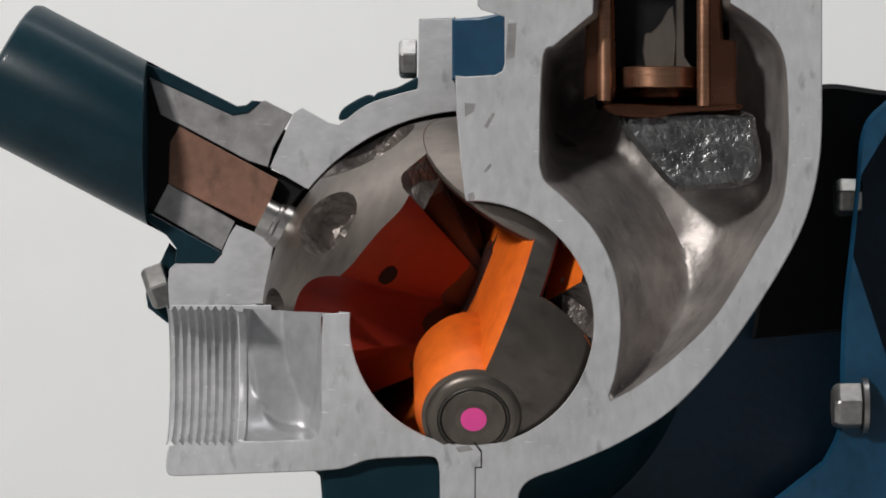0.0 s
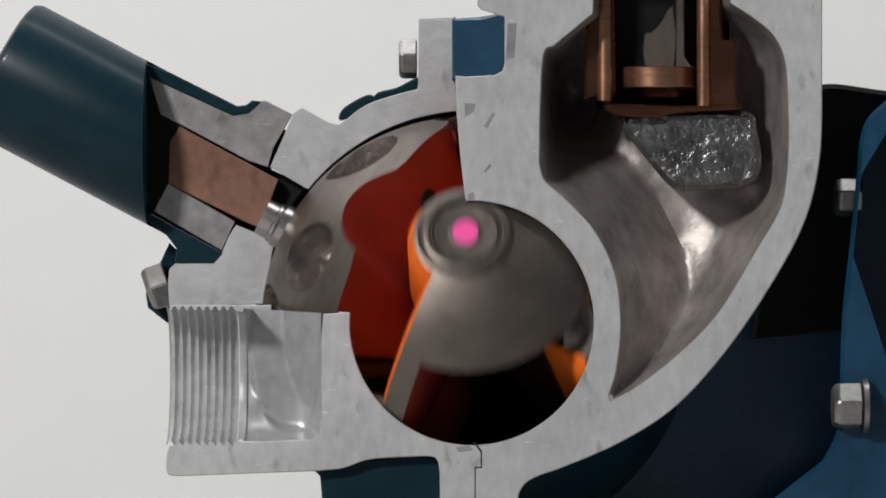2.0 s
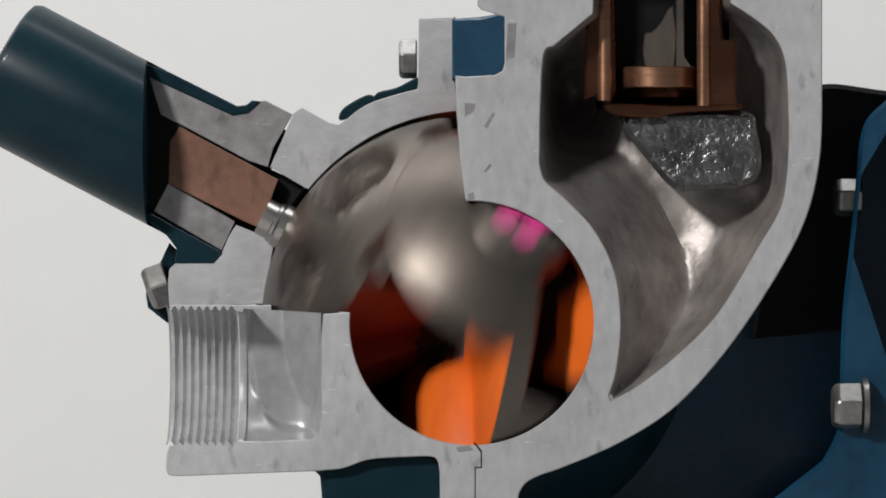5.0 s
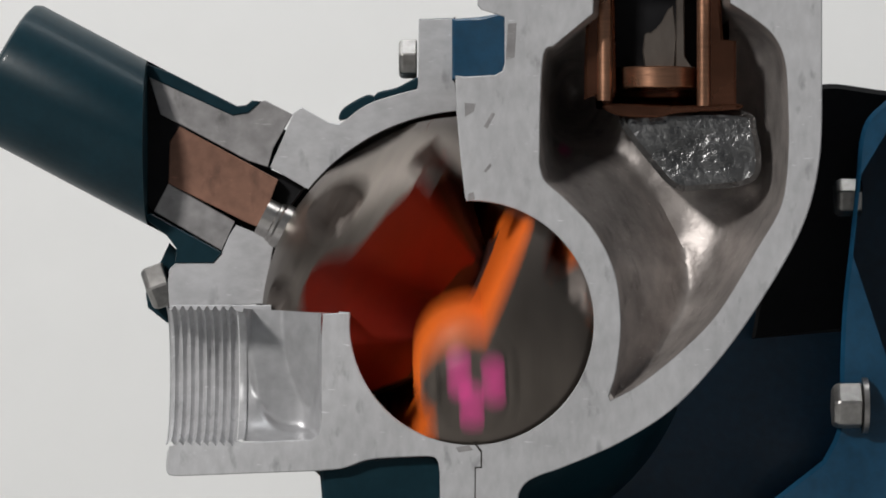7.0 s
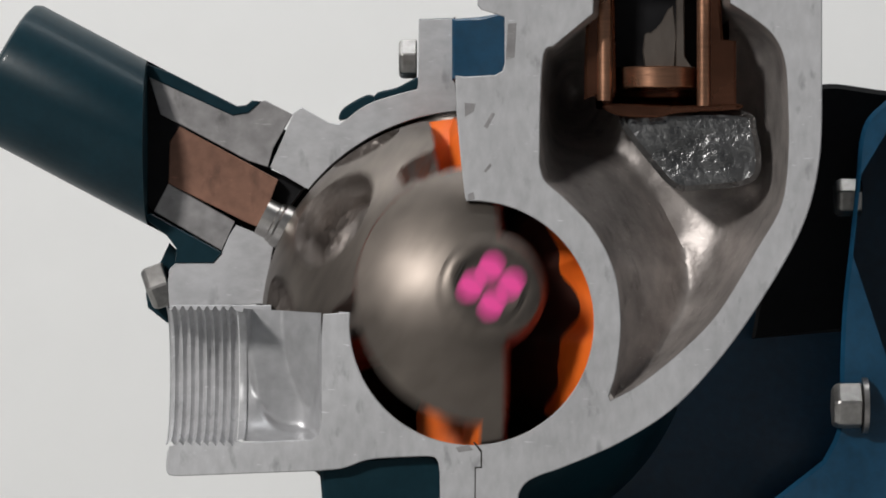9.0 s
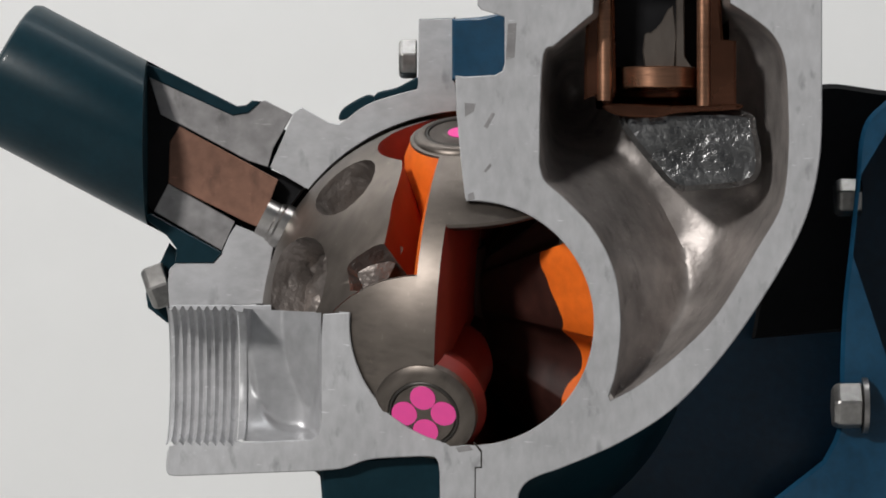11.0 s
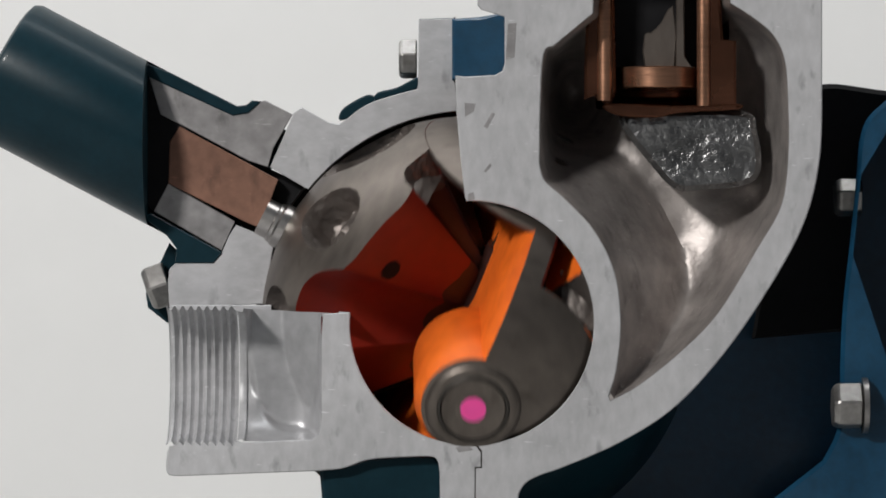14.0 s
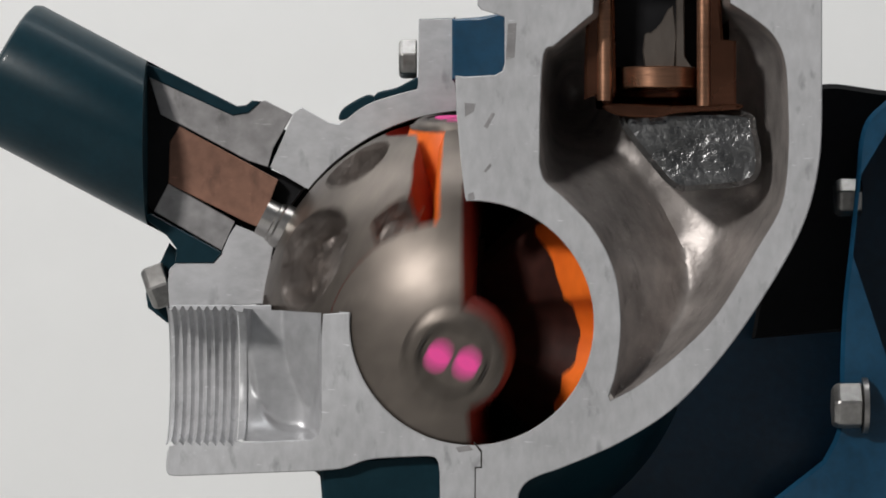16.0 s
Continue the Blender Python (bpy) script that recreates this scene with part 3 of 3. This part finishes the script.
# a small oil hole in one red lobe face, its shade a raised black disc
hu, hv = radians(67), radians(-38.2)
rim_dir = Vector((math.sin(hv), -math.cos(hv) * math.cos(hu), -math.cos(hv) * math.sin(hu)))
inner = Vector((0, 0.42 * rim_dir.y, 0)) + Vector((rim_dir.x, 0, rim_dir.z)).normalized() * 0.08
spot = rim_dir.lerp(inner, 0.3) * BALL_R * UNIT
face_up = (rim_dir - inner).cross(Vector((0, 1, 0))).normalized()
if face_up.x < 0:
    face_up.negate()
hm, _ = along(spot - face_up * 0.002, spot + face_up * 0.004)
part("oil_hole_shade", lathe([(0, 20 * UNIT), (0.0026, 20 * UNIT), (0.0026, 0)], hm, 9), BLACK, left_rotor, "black disc for the shade in an oil hole")


# ---- the disc hinged between the two rotors ----
def hinged_disc():
    R, h = BALL_R * UNIT, 20 * UNIT
    thing = empty("hinged_disc", Matrix.Translation(BALL), "steel disc hinged between the rotors, painted orange and red", "disc", "pump rotors")
    flat = math.sqrt(R * R - h * h)
    upright = pose(0, 0, 0, 0, -90, 0)
    part("rim", lathe([(-h, flat - 0.0012), (-h, flat), (-h * 0.5, math.sqrt(R * R - h * h / 4)), (0, R), (h * 0.5, math.sqrt(R * R - h * h / 4)), (h, flat), (h, flat - 0.0012)], upright, 120), STEEL, thing, smooth=True)
    part("plate_face", lathe([(0, 0), (h, 0), (h + 2e-5, 0.2 * R), (1.5 * h, 0.5 * R), (1.55 * h, 0.93 * R), (h - 2e-5, flat - 0.0002), (0, flat - 0.0006)], upright, 96), ORANGE, thing, "orange painted face", smooth=True)
    part("plate_face", lathe([(0, 0), (-h, 0), (-h - 2e-5, 0.2 * R), (-1.5 * h, 0.5 * R), (-1.55 * h, 0.93 * R), (-h + 2e-5, flat - 0.0002), (0, flat - 0.0006)], upright, 96), RED, thing, "red painted face", smooth=True)
    def cap(r0, x_in):
        """The round outer skin of a hinge end, from the radius r0 to its middle."""
        a0 = math.asin(r0 / R)
        return [(x_in, r0)] + [(R * math.cos(a0 * k / 8), R * math.sin(a0 * k / 8)) for k in range(8, -1, -1)]
    big, small = 233 * UNIT, 92 * UNIT
    for k in range(4):
        turn = pose(0, 0, 0, 0, 0, 90 * k) @ pose(0, 0, 0, 180 * (k % 2))
        paint, swell = (ORANGE, small * 1.13) if k % 2 == 0 else (RED, small * 0.88)
        x0, x1 = math.sqrt(R * R - big * big), math.sqrt(R * R - small * small)
        knuckle = part("knuckle", lathe(cap(big, x0 - 0.0012), turn, 40, 180, 360), STEEL, thing, smooth=True)
        # knuckle underside darkened by colour to pass for shade
        part("knuckle_side", lathe([(0.94 * p, 0.94 * q) for p, q in reversed(cap(big, x0)[1:])] + [(x0 - 0.0011, big - 0.00005)], turn, 40, 180, 360), INNER, knuckle, "knuckle side coloured dark as if in shade", smooth=True)
        ridge = part("hinge_ridge", lathe([(0.26 * R, 0), (0.28 * R, small * 0.55), (0.36 * R, swell * 0.88), (0.44 * R, swell), (0.7 * R, swell), (0.88 * R, small * 1.13), (x1 - 0.0008, small)], turn, 28, 0, 180), paint, thing, "painted half-round hinge ridge", smooth=True)
        part("ridge_end", lathe(cap(small, x1 - 0.0008), turn, 28, 0, 180), STEEL, ridge, smooth=True)
        part("hinge_pin", lathe([(0.40 * R, 0), (0.40 * R, 30 * UNIT), (0.86 * R, 30 * UNIT), (0.865 * R, 0)], turn, 20), SHINE, thing, "bright steel hinge pin", smooth=True)
    return thing


disc = hinged_disc()

PHASE = -1.7
# turning angle of the second rotor, every tenth of a second
TURN_A = [27.2, 27.7, 29.8, 37.7, 50.8, 63.0, 71.6, 83.9, 97.2, 110.1, 128.7, 143.8, 162.3, 178.2, 196.3, 217.8, 240.2, 260.9, 287.3, 311.9, 335.8, 357.8, 379.3, 403.4, 428.3, 452.5, 474.8, 499.9, 519.1, 546.3, 586.2, 634.8, 690.9, 757.3, 829.2, 904.0, 979.9, 1059.6, 1144.3, 1227.0, 1311.4, 1393.3, 1470.2, 1545.5, 1619.4, 1691.9, 1763.3, 1833.5, 1902.9, 1971.5, 2039.4, 2106.8, 2173.9, 2240.7]
TURN_B = [2307.3, 2374.1, 2441.0, 2508.1, 2575.8, 2644.0, 2712.9, 2782.6, 2853.4, 2925.2, 2998.4, 3074.5, 3141.9, 3211.4, 3282.8, 3357.0, 3437.4, 3512.9, 3586.6, 3665.2, 3740.5, 3817.2, 3896.2, 3980.1, 4059.1, 4139.9, 4218.7, 4298.6, 4381.5, 4459.9, 4540.8, 4623.8, 4709.6, 4791.5, 4855.7, 4904.8, 4941.2, 4962.4, 4972.1, 4975.7, 4975.7, 4975.8, 4975.8, 4975.8, 4975.8, 4975.9, 4975.9, 4975.9, 4975.9, 4975.9, 4975.9, 4975.9, 4975.9, 4975.9]
TURN_C = [4975.9, 4975.9, 4975.9, 4976.0, 4976.0, 4981.0, 4998.1, 5014.8, 5030.6, 5046.6, 5062.5, 5079.0, 5095.8, 5112.6, 5129.1, 5146.1, 5163.8, 5179.9, 5196.8, 5215.2, 5231.4, 5246.7, 5265.4, 5283.8, 5298.1, 5313.9, 5330.6, 5349.2, 5365.3, 5381.8, 5397.3, 5411.8, 5424.3, 5438.3, 5452.9, 5466.5, 5478.1, 5489.6, 5500.5, 5511.3, 5525.2, 5535.7, 5552.8, 5573.9, 5596.0, 5622.0, 5650.6, 5681.8, 5712.6, 5747.2, 5782.9, 5823.0, 5860.2]


def motions():
    turn = TURN_A + TURN_B + TURN_C
    n = len(turn)
    rows_right, rows_left, rows_disc = [], [], []
    for f in range(16 * FPS + 1):
        s = f / FPS * 10
        i = min(int(s), n - 2)
        p = [turn[min(max(i + k, 0), n - 1)] for k in (-1, 0, 1, 2)]
        t = s - i
        a = 0.5 * (2 * p[1] + (p[2] - p[0]) * t + (2 * p[0] - 5 * p[1] + 4 * p[2] - p[3]) * t * t + (3 * p[1] - p[0] - 3 * p[2] + p[3]) * t ** 3)
        a += PHASE
        b = math.degrees(math.atan2(-math.cos(radians(a)), math.sin(radians(a)) * math.cos(radians(TILT - RISE))))
        rows_right.append((f / FPS, Matrix.Translation(BALL) @ pose(0, 0, 0, 0, RISE, 0) @ pose(0, 0, 0, a)))
        rows_left.append((f / FPS, Matrix.Translation(BALL) @ pose(0, 0, 0, 0, TILT, 0) @ pose(0, 0, 0, b)))
    for (t, right), (_, left) in zip(rows_right, rows_left):
        e1, e2 = (-m.to_3x3().col[1].normalized() for m in (right, left))
        e3 = e1.cross(e2)
        rows_disc.append((t, Matrix.Translation(BALL) @ Matrix((e1, e2, e3)).transposed().to_4x4()))
    walk(disc, rows_disc)
    walk(right_rotor, rows_right)
    walk(left_rotor, rows_left)


motions()
